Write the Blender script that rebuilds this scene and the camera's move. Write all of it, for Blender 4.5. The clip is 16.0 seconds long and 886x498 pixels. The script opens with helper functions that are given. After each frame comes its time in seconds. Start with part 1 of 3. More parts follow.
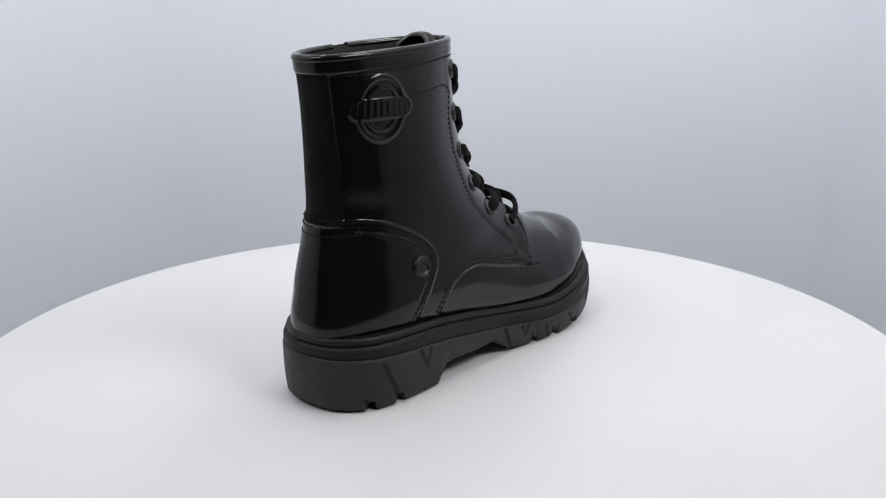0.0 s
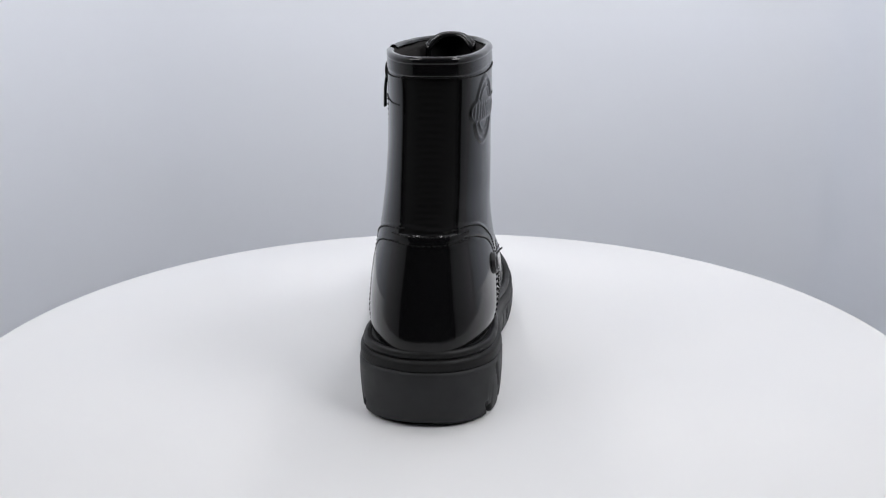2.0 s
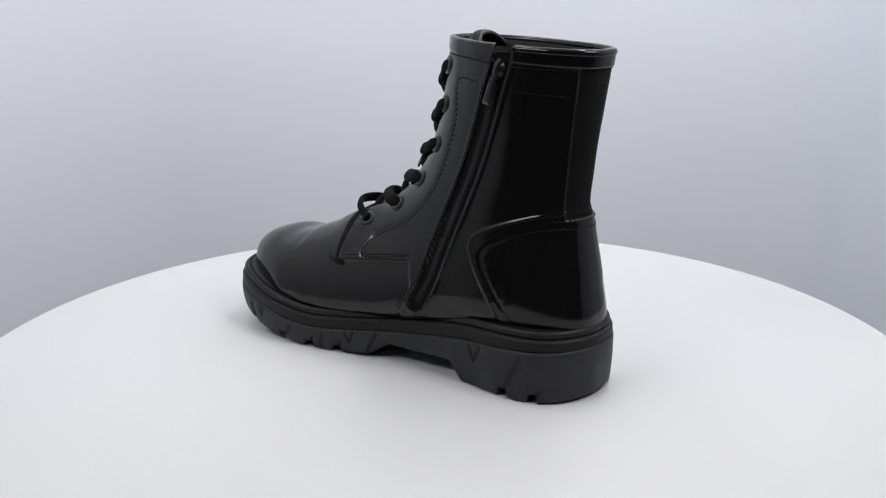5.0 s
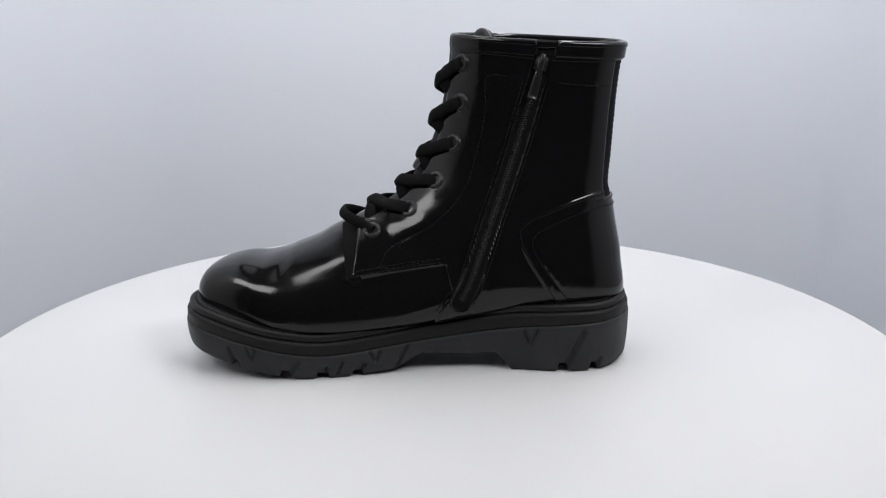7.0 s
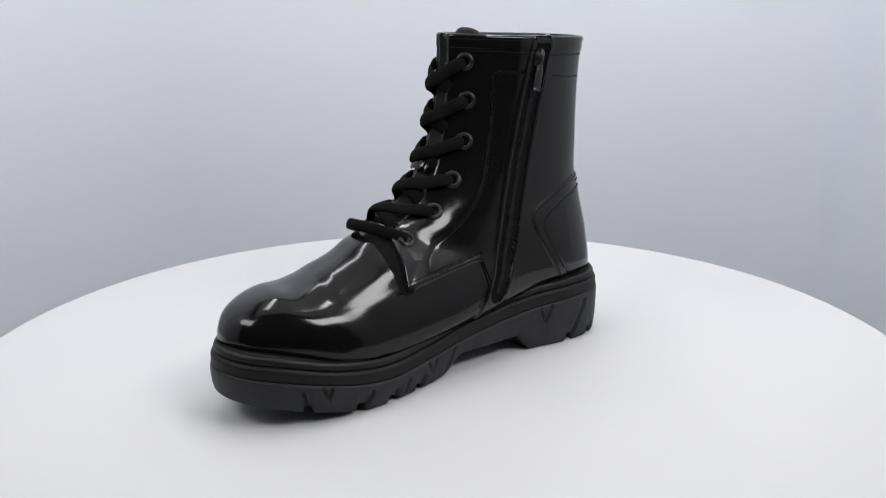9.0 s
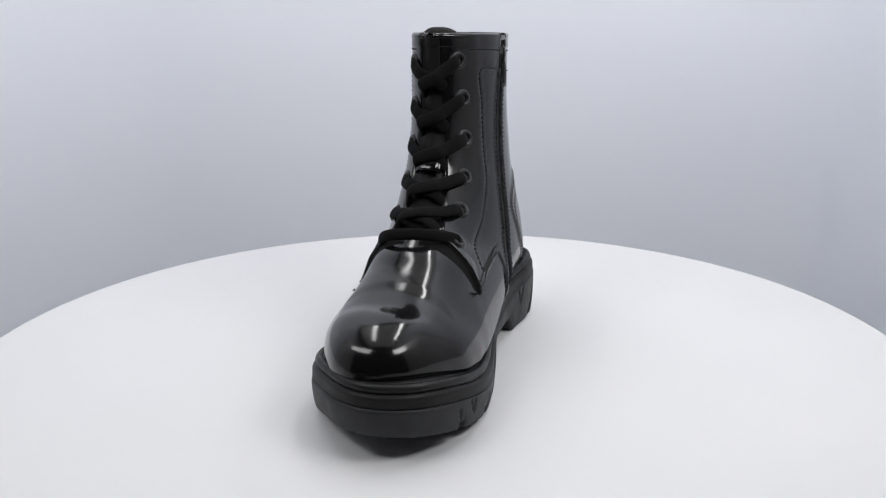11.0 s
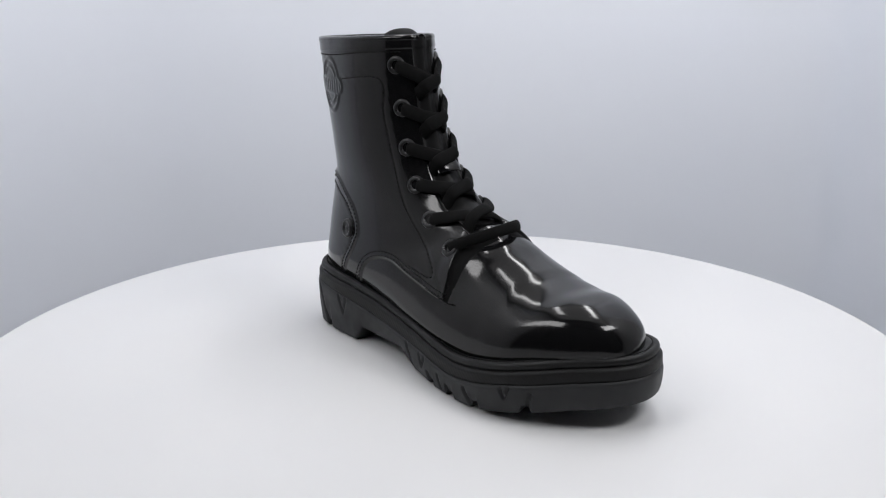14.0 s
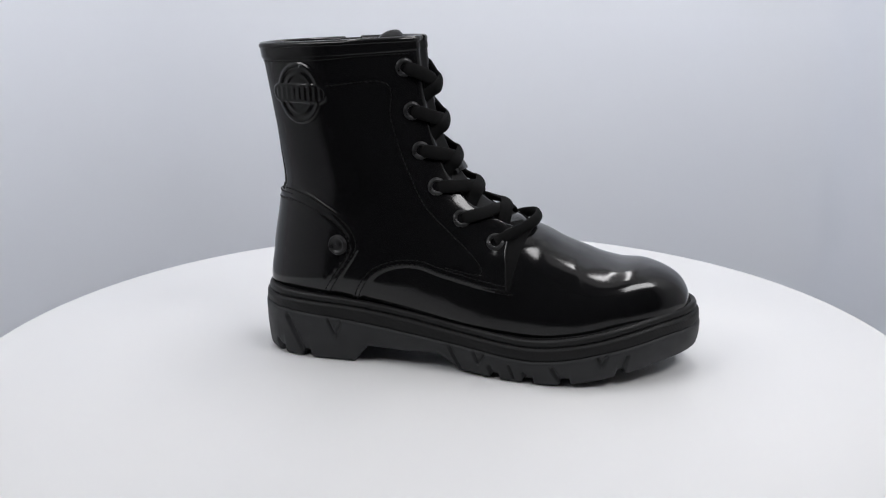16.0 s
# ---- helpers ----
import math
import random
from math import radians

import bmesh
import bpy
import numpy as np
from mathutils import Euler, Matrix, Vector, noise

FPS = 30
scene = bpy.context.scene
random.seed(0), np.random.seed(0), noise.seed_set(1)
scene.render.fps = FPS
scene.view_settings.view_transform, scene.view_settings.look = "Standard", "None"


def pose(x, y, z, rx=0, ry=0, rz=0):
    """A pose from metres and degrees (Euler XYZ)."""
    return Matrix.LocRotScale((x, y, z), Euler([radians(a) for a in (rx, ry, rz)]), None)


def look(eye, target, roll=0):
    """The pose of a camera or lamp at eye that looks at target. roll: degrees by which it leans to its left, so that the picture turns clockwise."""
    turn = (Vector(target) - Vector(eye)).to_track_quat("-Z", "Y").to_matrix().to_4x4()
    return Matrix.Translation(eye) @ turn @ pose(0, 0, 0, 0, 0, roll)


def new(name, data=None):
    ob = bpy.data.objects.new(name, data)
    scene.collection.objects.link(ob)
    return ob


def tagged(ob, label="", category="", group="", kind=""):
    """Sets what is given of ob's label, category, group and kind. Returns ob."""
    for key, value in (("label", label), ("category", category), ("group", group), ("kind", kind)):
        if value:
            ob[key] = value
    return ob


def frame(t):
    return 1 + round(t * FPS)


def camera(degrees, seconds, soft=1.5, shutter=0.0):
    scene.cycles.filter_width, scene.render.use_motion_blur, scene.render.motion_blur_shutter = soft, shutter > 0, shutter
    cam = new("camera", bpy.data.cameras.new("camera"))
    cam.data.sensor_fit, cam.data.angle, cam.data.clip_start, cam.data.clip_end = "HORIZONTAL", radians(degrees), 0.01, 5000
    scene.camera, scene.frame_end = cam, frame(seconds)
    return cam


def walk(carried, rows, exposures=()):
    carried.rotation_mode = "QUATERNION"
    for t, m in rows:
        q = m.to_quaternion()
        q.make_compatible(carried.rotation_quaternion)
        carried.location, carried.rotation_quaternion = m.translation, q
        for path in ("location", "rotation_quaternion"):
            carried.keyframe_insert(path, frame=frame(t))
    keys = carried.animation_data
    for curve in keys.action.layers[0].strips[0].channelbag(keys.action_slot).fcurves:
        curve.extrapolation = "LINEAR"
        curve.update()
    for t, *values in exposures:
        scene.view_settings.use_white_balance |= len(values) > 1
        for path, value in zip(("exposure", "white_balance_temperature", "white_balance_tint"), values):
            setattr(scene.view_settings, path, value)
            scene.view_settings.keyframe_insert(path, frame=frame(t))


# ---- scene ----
from mathutils.bvhtree import BVHTree

cam = camera(49.66, 16.0, soft=1.15)
EYE = (0.0, -0.6, 0.2385)
AIM = (0.00105, 0.0, 0.0687)
walk(cam, [(0.0, look(EYE, AIM, -0.507)), (16.0, look(EYE, AIM, -0.507))])

TURN_START, TURN_RATE = 46.05, 18.426     # degrees, degrees per second, anticlockwise from above

# ---- light ----
world = bpy.data.worlds.new("studio_air")
world.use_nodes = True
scene.world = world
world.node_tree.nodes["Background"].inputs["Color"].default_value = (0.9, 0.95, 1.0, 1)
world.node_tree.nodes["Background"].inputs["Strength"].default_value = 0.02


def area_lamp(name, eye, target, sx, sy, watts, colour):
    data = bpy.data.lights.new(name, "AREA")
    data.shape, data.size, data.size_y, data.energy, data.color = "RECTANGLE", sx, sy, watts, colour
    ob = new(name, data)
    ob.matrix_world = look(eye, target)
    return ob


COOL = (0.995, 0.99, 1.0)
area_lamp("ceiling_softbox", (0.08, 0.1, 1.1), (0.08, 0.1, 0.0), 1.1, 0.9, 1.9, COOL)
area_lamp("ceiling_strip", (0.27, 0.26, 1.06), (0.27, 0.5, 0.0), 0.07, 0.68, 2.7, COOL)
area_lamp("ceiling_strip", (-0.27, 0.26, 1.06), (-0.27, 0.5, 0.0), 0.07, 0.68, 1.7, COOL)
area_lamp("side_strip", (0.55, -0.26, 0.66), (0.0, 0.5, 0.4), 0.66, 0.22, 5.6, COOL)
area_lamp("side_strip", (-0.6, -0.26, 0.66), (0.0, 0.5, 0.4), 0.66, 0.22, 3.2, COOL)
scene.view_settings.exposure = 0.24

# ---- materials ----


def material(name, colour, rough=0.5, metal=0.0, coat=0.0, coat_rough=0.05, spec=0.5):
    m = bpy.data.materials.new(name)
    m.use_nodes = True
    b = m.node_tree.nodes["Principled BSDF"]
    b.inputs["Base Color"].default_value = (*colour, 1)
    b.inputs["Roughness"].default_value = rough
    b.inputs["Metallic"].default_value = metal
    b.inputs["Coat Weight"].default_value = coat
    b.inputs["Coat Roughness"].default_value = coat_rough
    b.inputs["Specular IOR Level"].default_value = spec
    return m


def link(m, a, ao, b, bi):
    m.node_tree.links.new(a.outputs[ao], b.inputs[bi])


def node(m, kind, **values):
    n = m.node_tree.nodes.new(kind)
    for k, v in values.items():
        n.inputs[k.replace("_", " ")].default_value = v
    return n


def mottle(m, scale, low, high, channel, detail=4.0):
    """Varies one input of the surface by noise of that scale between low and high."""
    b = m.node_tree.nodes["Principled BSDF"]
    c = m.node_tree.nodes.new("ShaderNodeTexCoord")
    n = node(m, "ShaderNodeTexNoise", Scale=scale, Detail=detail)
    r = m.node_tree.nodes.new("ShaderNodeMapRange")
    r.inputs["From Min"].default_value, r.inputs["From Max"].default_value = 0.3, 0.7
    r.inputs["To Min"].default_value, r.inputs["To Max"].default_value = low, high
    link(m, c, "Object", n, "Vector")
    link(m, n, "Fac", r, "Value")
    link(m, r, "Result", b, channel)


def relief(m, layers):
    """Fine relief: layers of (noise scale, height in metres)."""
    b = m.node_tree.nodes["Principled BSDF"]
    c = m.node_tree.nodes.new("ShaderNodeTexCoord")
    last = None
    for scale, height in layers:
        n = node(m, "ShaderNodeTexNoise", Scale=scale, Detail=3.0)
        bump = node(m, "ShaderNodeBump", Strength=1.0, Distance=height)
        link(m, c, "Object", n, "Vector")
        link(m, n, "Fac", bump, "Height")
        if last:
            link(m, last, "Normal", bump, "Normal")
        last = bump
    link(m, last, "Normal", b, "Normal")


def tint(m, scale, c0, c1):
    b = m.node_tree.nodes["Principled BSDF"]
    c = m.node_tree.nodes.new("ShaderNodeTexCoord")
    n = node(m, "ShaderNodeTexNoise", Scale=scale, Detail=5.0)
    ramp = m.node_tree.nodes.new("ShaderNodeValToRGB")
    ramp.color_ramp.elements[0].position, ramp.color_ramp.elements[1].position = 0.3, 0.7
    ramp.color_ramp.elements[0].color, ramp.color_ramp.elements[1].color = (*c0, 1), (*c1, 1)
    link(m, c, "Object", n, "Vector")
    link(m, n, "Fac", ramp, "Fac")
    link(m, ramp, "Color", b, "Base Color")


PATENT = material("patent_leather", (0.005, 0.005, 0.0055), 0.13, spec=0.36)
mottle(PATENT, 40, 0.1, 0.16, "Roughness")
relief(PATENT, [(18, 0.0004), (60, 0.00005), (900, 0.000006)])
DULL = material("dull_leather", (0.006, 0.006, 0.0065), 0.5, spec=0.14)
mottle(DULL, 60, 0.42, 0.6, "Roughness")
relief(DULL, [(300, 0.0001)])
RUBBER = material("black_rubber", (0.012, 0.0125, 0.014), 0.55, spec=0.35)
mottle(RUBBER, 90, 0.48, 0.64, "Roughness")
tint(RUBBER, 60, (0.014, 0.0146, 0.0162), (0.0195, 0.0203, 0.022))
relief(RUBBER, [(1400, 0.00003)])
WELT = material("welt_rubber", (0.007, 0.007, 0.0075), 0.48, spec=0.27)
mottle(WELT, 120, 0.42, 0.56, "Roughness")
relief(WELT, [(1500, 0.00003)])
RIB = material("ribbed_rubber", (0.008, 0.008, 0.0085), 0.55, spec=0.22)
c_rib = RIB.node_tree.nodes.new("ShaderNodeTexCoord")
w_rib = node(RIB, "ShaderNodeTexWave", Scale=190.0, Distortion=0.4)
w_rib.bands_direction = "DIAGONAL"
b_rib = node(RIB, "ShaderNodeBump", Strength=0.35, Distance=0.00013)
link(RIB, c_rib, "Object", w_rib, "Vector")
link(RIB, w_rib, "Fac", b_rib, "Height")
link(RIB, b_rib, "Normal", RIB.node_tree.nodes["Principled BSDF"], "Normal")
LACE = material("woven_lace", (0.004, 0.004, 0.0042), 0.9, spec=0.12)
relief(LACE, [(2200, 0.0002)])
TEXTILE = material("ribbed_textile", (0.0035, 0.0035, 0.0038), 0.8, spec=0.12)
relief(TEXTILE, [(1800, 0.00015)])
LINING = material("lining_cloth", (0.015, 0.014, 0.014), 0.9, spec=0.2)
relief(LINING, [(900, 0.0003)])
THREAD = material("thread", (0.004, 0.004, 0.004), 0.65, spec=0.16)
METAL = material("black_metal", (0.012, 0.012, 0.013), 0.3, 0.3)
mottle(METAL, 200, 0.24, 0.4, "Roughness")
PAINT = material("white_lacquer", (0.8, 0.8, 0.8), 0.5)
tint(PAINT, 6, (0.61, 0.612, 0.62), (0.64, 0.64, 0.645))
mottle(PAINT, 12, 0.45, 0.55, "Roughness")
PAPER = material("backdrop_paper", (0.715, 0.742, 0.808), 0.9, spec=0.1)
tint(PAPER, 2.5, (0.765, 0.788, 0.84), (0.785, 0.807, 0.855))
relief(PAPER, [(3, 0.004)])
CLOTH = material("white_cloth", (0.8, 0.8, 0.79), 0.95, spec=0.05)
tint(CLOTH, 4, (0.7, 0.705, 0.715), (0.76, 0.765, 0.77))
relief(CLOTH, [(5, 0.006)])
ROOM = material("dark_room_wall", (0.05, 0.05, 0.055), 0.9)
tint(ROOM, 3, (0.045, 0.045, 0.05), (0.06, 0.06, 0.065))

# ---- mesh helpers ----


def catmull(points, n, closed=False):
    """n points along a smooth curve through the rows of points."""
    p = np.array(points, float)
    m = len(p)
    s = np.linspace(0, m if closed else m - 1, n, endpoint=not closed)
    i = np.minimum(s.astype(int), m - 1 if closed else m - 2)
    f = (s - i)[:, None]

    def at(k):
        if closed:
            return p[k % m]
        inner = p[np.clip(k, 0, m - 1)]
        lo, hi = (k < 0)[:, None], (k > m - 1)[:, None]
        return np.where(lo, 2 * p[0] - p[1], np.where(hi, 2 * p[-1] - p[-2], inner))
    a, b, c, d = at(i - 1), at(i), at(i + 1), at(i + 2)
    return 0.5 * (2 * b + (c - a) * f + (2 * a - 5 * b + 4 * c - d) * f ** 2 + (3 * b - a - 3 * c + d) * f ** 3)


def even(points, n, closed=False):
    """The same polyline with n points at even distances."""
    p = np.array(points, float)
    if closed:
        p = np.vstack([p, p[:1]])
    d = np.r_[0, np.cumsum(np.linalg.norm(np.diff(p, axis=0), axis=1))]
    s = np.linspace(0, d[-1], n, endpoint=not closed)
    return np.stack([np.interp(s, d, p[:, k]) for k in range(p.shape[1])], 1)


def grid_faces(nu, nv, wrap_u=False, wrap_v=False):
    i, j = np.meshgrid(np.arange(nu if wrap_u else nu - 1), np.arange(nv if wrap_v else nv - 1), indexing="ij")
    i, j = i.ravel(), j.ravel()
    a, b = (i + 1) % nu, (j + 1) % nv
    return np.stack([i * nv + j, a * nv + j, a * nv + b, i * nv + b], 1)


def mesh_part(name, verts, faces, mat, parent, label="", smooth=True, normals=None, kind=""):
    """One mesh object, in metres, under its thing."""
    me = bpy.data.meshes.new(name)
    me.from_pydata([tuple(v) for v in verts], [], [tuple(int(k) for k in f) for f in faces])
    me.materials.append(mat)
    if smooth:
        me.shade_smooth()
    me.update()
    if normals is not None:
        me.normals_split_custom_set_from_vertices([tuple(n) for n in normals])
    ob = new(name, me)
    ob.parent = parent
    return tagged(ob, label, kind=kind)


def part(name, bm, mat, parent, label="", smooth=True):
    me = bpy.data.meshes.new(name)
    bmesh.ops.recalc_face_normals(bm, faces=bm.faces)
    bm.to_mesh(me)
    bm.free()
    me.materials.append(mat)
    if smooth:
        me.shade_smooth()
    ob = new(name, me)
    ob.parent = parent
    return tagged(ob, label)


def tube(path, ups, rx, ry, sides=10, caps=True):
    """A sweep of an oval (rx across, ry along ups) along path: verts and faces."""
    path, ups = np.array(path, float), np.array(ups, float)
    tan = np.gradient(path, axis=0)
    tan /= np.linalg.norm(tan, axis=1)[:, None] + 1e-12
    ups = ups - (ups * tan).sum(1)[:, None] * tan
    ups /= np.linalg.norm(ups, axis=1)[:, None] + 1e-12
    side = np.cross(tan, ups)
    a = np.linspace(0, 2 * np.pi, sides, endpoint=False)
    rx, ry = np.broadcast_to(rx, len(path))[:, None, None], np.broadcast_to(ry, len(path))[:, None, None]
    v = path[:, None] + rx * np.cos(a)[None, :, None] * side[:, None] + ry * np.sin(a)[None, :, None] * ups[:, None]
    n = len(path)
    f = [tuple(q) for q in grid_faces(n, sides, wrap_v=True)]
    if caps:
        f += [tuple(range(sides))[::-1], tuple((n - 1) * sides + k for k in range(sides))]
    return v.reshape(-1, 3), f


def joined(pieces):
    verts, faces, k = [], [], 0
    for v, f in pieces:
        verts.append(np.asarray(v))
        faces += [tuple(int(i) + k for i in q) for q in f]
        k += len(v)
    return np.vstack(verts), faces


# ---- the studio ----


def build_studio():
    # light tent: a paper back wall with rounded corners and two white cloth sides
    back, front = 0.66, 0.12

    def corner(sign, half, rad, n=16):
        return [(sign * (half - rad + rad * math.cos(k * math.pi / 2 / n)), back - rad + rad * math.sin(k * math.pi / 2 / n)) for k in range(n + 1)]
    left, right = corner(-1, 0.6, 0.24), corner(1, 0.48, 0.12)
    for name, plan, mat, label in (("backdrop", even([(-0.6, front)] + left + right[::-1] + [(0.48, front)], 150), PAPER, "pale blue-grey paper backdrop behind the white turntable"),
                                   ("side_panel", even([(-0.604, front), (-0.7, -0.45)], 12), CLOTH, "white cloth side flap of the light tent"),
                                   ("side_panel", even([(0.484, front), (0.62, -0.45)], 12), CLOTH, "white cloth side flap of the light tent")):
        zs = np.linspace(-0.4, 1.2, 30)
        v = np.array([[(x, y, z) for z in zs] for x, y in plan]).reshape(-1, 3)
        wall = mesh_part(name, v, grid_faces(len(plan), len(zs)), mat, None)
        sol = wall.modifiers.new("thickness", "SOLIDIFY")
        sol.thickness, sol.offset = 0.004, 0
        tagged(wall, label, "backdrop", kind="structure")

    bm = bmesh.new()
    bmesh.ops.create_cube(bm, size=1, matrix=Matrix.LocRotScale((-0.05, 0.3, -0.41), None, (1.2, 1.5, 0.02)))
    floor = part("floor", bm, ROOM, None, smooth=False)
    tagged(floor, "dark floor under the turntable", "floor", kind="structure")

    for name, loc, size in (("wall_south", (0, -1.8, 0.9), (4.2, 0.1, 2.7)), ("wall_north", (0, 2.2, 0.9), (4.2, 0.1, 2.7)),
                            ("wall_west", (-2.1, 0.2, 0.9), (0.1, 3.9, 2.6)), ("wall_east", (2.1, 0.2, 0.9), (0.1, 3.9, 2.6)),
                            ("ceiling", (0, 0.2, 2.25), (4.3, 4.1, 0.1)), ("room_floor", (0, 0.2, -0.48), (4.3, 4.1, 0.1))):
        bm = bmesh.new()
        bmesh.ops.create_cube(bm, size=1, matrix=Matrix.LocRotScale(loc, None, size))
        tagged(part(name, bm, ROOM, None, smooth=False), "plain dark studio wall", "room shell", kind="structure")


def build_turntable():
    base = new("turntable")
    tagged(base, "round white lacquered turntable turning under the boot", "turntable")
    prof = [(0.0, 0.0), (0.15, 0.0), (0.3055, 0.0), (0.3085, -0.0006), (0.3102, -0.0022), (0.3107, -0.0045), (0.3107, -0.018), (0.307, -0.021), (0.0, -0.021)]
    a = np.linspace(0, 2 * np.pi, 160, endpoint=False)
    v = np.array([[(r * np.cos(t), r * np.sin(t), z) for t in a] for r, z in prof[1:-1]]).reshape(-1, 3)
    f = [tuple(q) for q in grid_faces(len(prof) - 2, len(a), wrap_v=True)]
    f += [tuple(range(len(a)))[::-1], tuple((len(prof) - 3) * len(a) + k for k in range(len(a)))]
    bm = bmesh.new()
    vs = [bm.verts.new(p) for p in v]
    for q in f:
        bm.faces.new([vs[i] for i in q])
    part("disc", bm, PAINT, base)
    bm = bmesh.new()
    bmesh.ops.create_cone(bm, cap_ends=True, segments=64, radius1=0.16, radius2=0.15, depth=0.379, matrix=Matrix.Translation((0, 0, -0.2105)))
    part("pedestal", bm, PAINT, base)
    base.location = (-0.0024, -0.0096, 0)
    return base


# ---- the boot: x to the toe, y to its left, z up, millimetres until the mesh is made ----

# front point (x, z), back point (x, z), outer and inner side (y), ridge y in front and behind, place of the widest line, fullness
SHAFT = [
    (-6, 204.5, -113, 199.3, -34.5, 18.5, -9, -9, 0.5, 1.4),
    (-4, 184, -111, 181, -35, 20, -8, -9, 0.5, 1.4),
    (2, 152, -109, 157, -34.5, 21, -6, -8, 0.5, 1.4),
    (12, 127, -107, 132, -33.5, 23.5, -4, -7, 0.5, 1.38),
    (25, 110, -106, 113, -33, 27, -2, -6, 0.5, 1.3),
    (38, 100, -109, 94, -34, 30, 0, -5, 0.52, 1.18),
    (47, 95.5, -114, 66, -36.5, 33.5, 2, -4, 0.55, 1.05),
    (55, 91.5, -113, 38, -38.5, 36, 4, -4, 0.58, 0.93),
]
FOREFOOT = [
    (62, 88, -75, 33, -38.5, 39, 5, -3, 0.62, 0.88),
    (70, 84.3, -35, 29, -38, 43, 6, 0, 0.68, 0.85),
    (80, 78.8, 10, 23, -37.5, 48, 8, 3, 0.74, 0.86),
    (96, 72.9, 55, 18, -36.5, 53, 10, 7, 0.76, 0.84),
    (112, 68.7, 92, 18, -32.5, 55, 12, 10, 0.74, 0.8),
    (127, 68.5, 117, 22, -23.5, 50, 13, 12, 0.7, 0.78),
    (140, 65, 134, 27, -14.5, 44, 13.5, 13, 0.68, 0.78),
    (150, 59, 146, 32, -5, 37, 14.5, 14, 0.64, 0.8),
    (155.5, 51, 153.5, 37, 5, 27, 16, 16, 0.6, 0.88),
    (157, 43, 156.5, 41, 12, 20, 16, 16, 0.6, 0.9),
]

# seams as seen square on from the side (x, z)
COUNTER_OUT = [(-122, 107), (-106, 109), (-93, 110), (-78, 107), (-65, 101), (-53, 94), (-45, 86), (-42, 77), (-46, 68), (-54, 56), (-61, 45), (-66, 30)]
COUNTER_IN = [(-122, 109), (-104, 111), (-88, 108), (-70, 102), (-56, 96), (-50, 90), (-51, 82), (-57, 70), (-66, 56), (-74, 42), (-78, 30)]
COUNTER_OUT_2 = [(-106, 101), (-93, 102), (-79, 99), (-63, 93), (-53, 86), (-48, 77), (-52, 67), (-59, 57), (-66, 46)]
COUNTER_IN_2 = [(-105, 102), (-85, 98), (-70, 92), (-60, 86), (-60, 77), (-70, 61), (-81, 46)]
QUARTER_OUT = [(53, 54), (34, 57), (12, 62), (-3, 66), (-18, 65), (-31, 59), (-39, 48), (-44, 36)]
QUARTER_IN = [(52, 61), (32, 64), (11, 67), (-6, 69)]
STITCH_OUT = [(-62, 176), (-25, 178), (-22, 156), (-14, 130), (-1, 104), (17, 86), (34, 71), (35, 64), (14, 67)]
STITCH_IN = [(-48, 181), (-30, 181), (-29, 160), (-24, 136), (-16, 113), (2, 93), (26, 80), (33, 72), (30, 67), (-6, 73)]
ZIP = [(-65, 197), (-59, 178), (-46, 133), (-34, 97), (-22, 60), (-15, 46)]
EYELETS_OUT = [(-15, -22, 187), (-10, -22, 161), (-5, -22, 137), (5, -22, 115), (22, -24, 97), (43, -23, 83)]
EYELETS_IN = [(-17, 3, 188), (-14, 9, 165), (-8, 15, 141), (2, 17, 118), (18, 20, 100), (41, 26, 87)]
GAP = [(40, 14), (62, 20), (75, 20), (82, 18.5), (88, 14.5), (95, 13), (110, 11), (130, 8.5), (155, 7), (185, 5.5), (210, 5)]   # height, half the opening

BOXY_OUT = [(84, 0.85), (92, 0.75), (100, 0.84), (110, 0.92), (130, 0.9), (160, 0.74), (205, 0.56)]          # front height, fullness behind
BOXY_IN = [(84, 0.85), (92, 0.75), (100, 0.79), (110, 0.82), (205, 0.84)]


def body_grid(nu=560, nv=420):
    """The smooth body of the upper: positions over (along, around); around 0 is the front ridge, half way the back."""
    q = catmull(SHAFT + FOREFOOT, nu)
    fx, fz, bx, bz, yo, yi, yf, yb, am, e = (c[:, None] for c in q.T)
    ph = np.linspace(0, 2 * np.pi, nv, endpoint=False)[None, :]
    c, s = np.cos(ph), np.sin(ph)
    a = np.where(c > 0, am * (1 - c), am - (1 - am) * c)
    ridge = yf + (yb - yf) * a
    mid = yf + (yb - yf) * am
    back = np.clip(-c * 3, 0, 1)                   # the back of the shaft is boxier than its front
    rear = np.where(c < 0, np.minimum(e, 0.85), e)
    eo, ei = rear + (np.interp(fz, *np.array(BOXY_OUT).T) - rear) * back, rear + (np.interp(fz, *np.array(BOXY_IN).T) - rear) * back
    y = np.where(s >= 0, ridge + (yo - mid) * np.abs(s) ** eo, ridge + (yi - mid) * np.abs(s) ** ei)
    x, z = fx + (bx - fx) * a, fz + (bz - fz) * a
    return np.stack([x, y, z], 2), np.broadcast_to(s, x.shape), np.broadcast_to(c, x.shape), np.broadcast_to(yf, x.shape), np.broadcast_to(yb, x.shape)


def grid_normals(p):
    n = np.cross(np.gradient(p, axis=0), np.roll(p, -1, 1) - np.roll(p, 1, 1))
    n /= np.linalg.norm(n, axis=2)[:, :, None] + 1e-9
    return n if (n[5, 100] * (p[5, 100] - p[5].mean(0))).sum() > 0 else -n


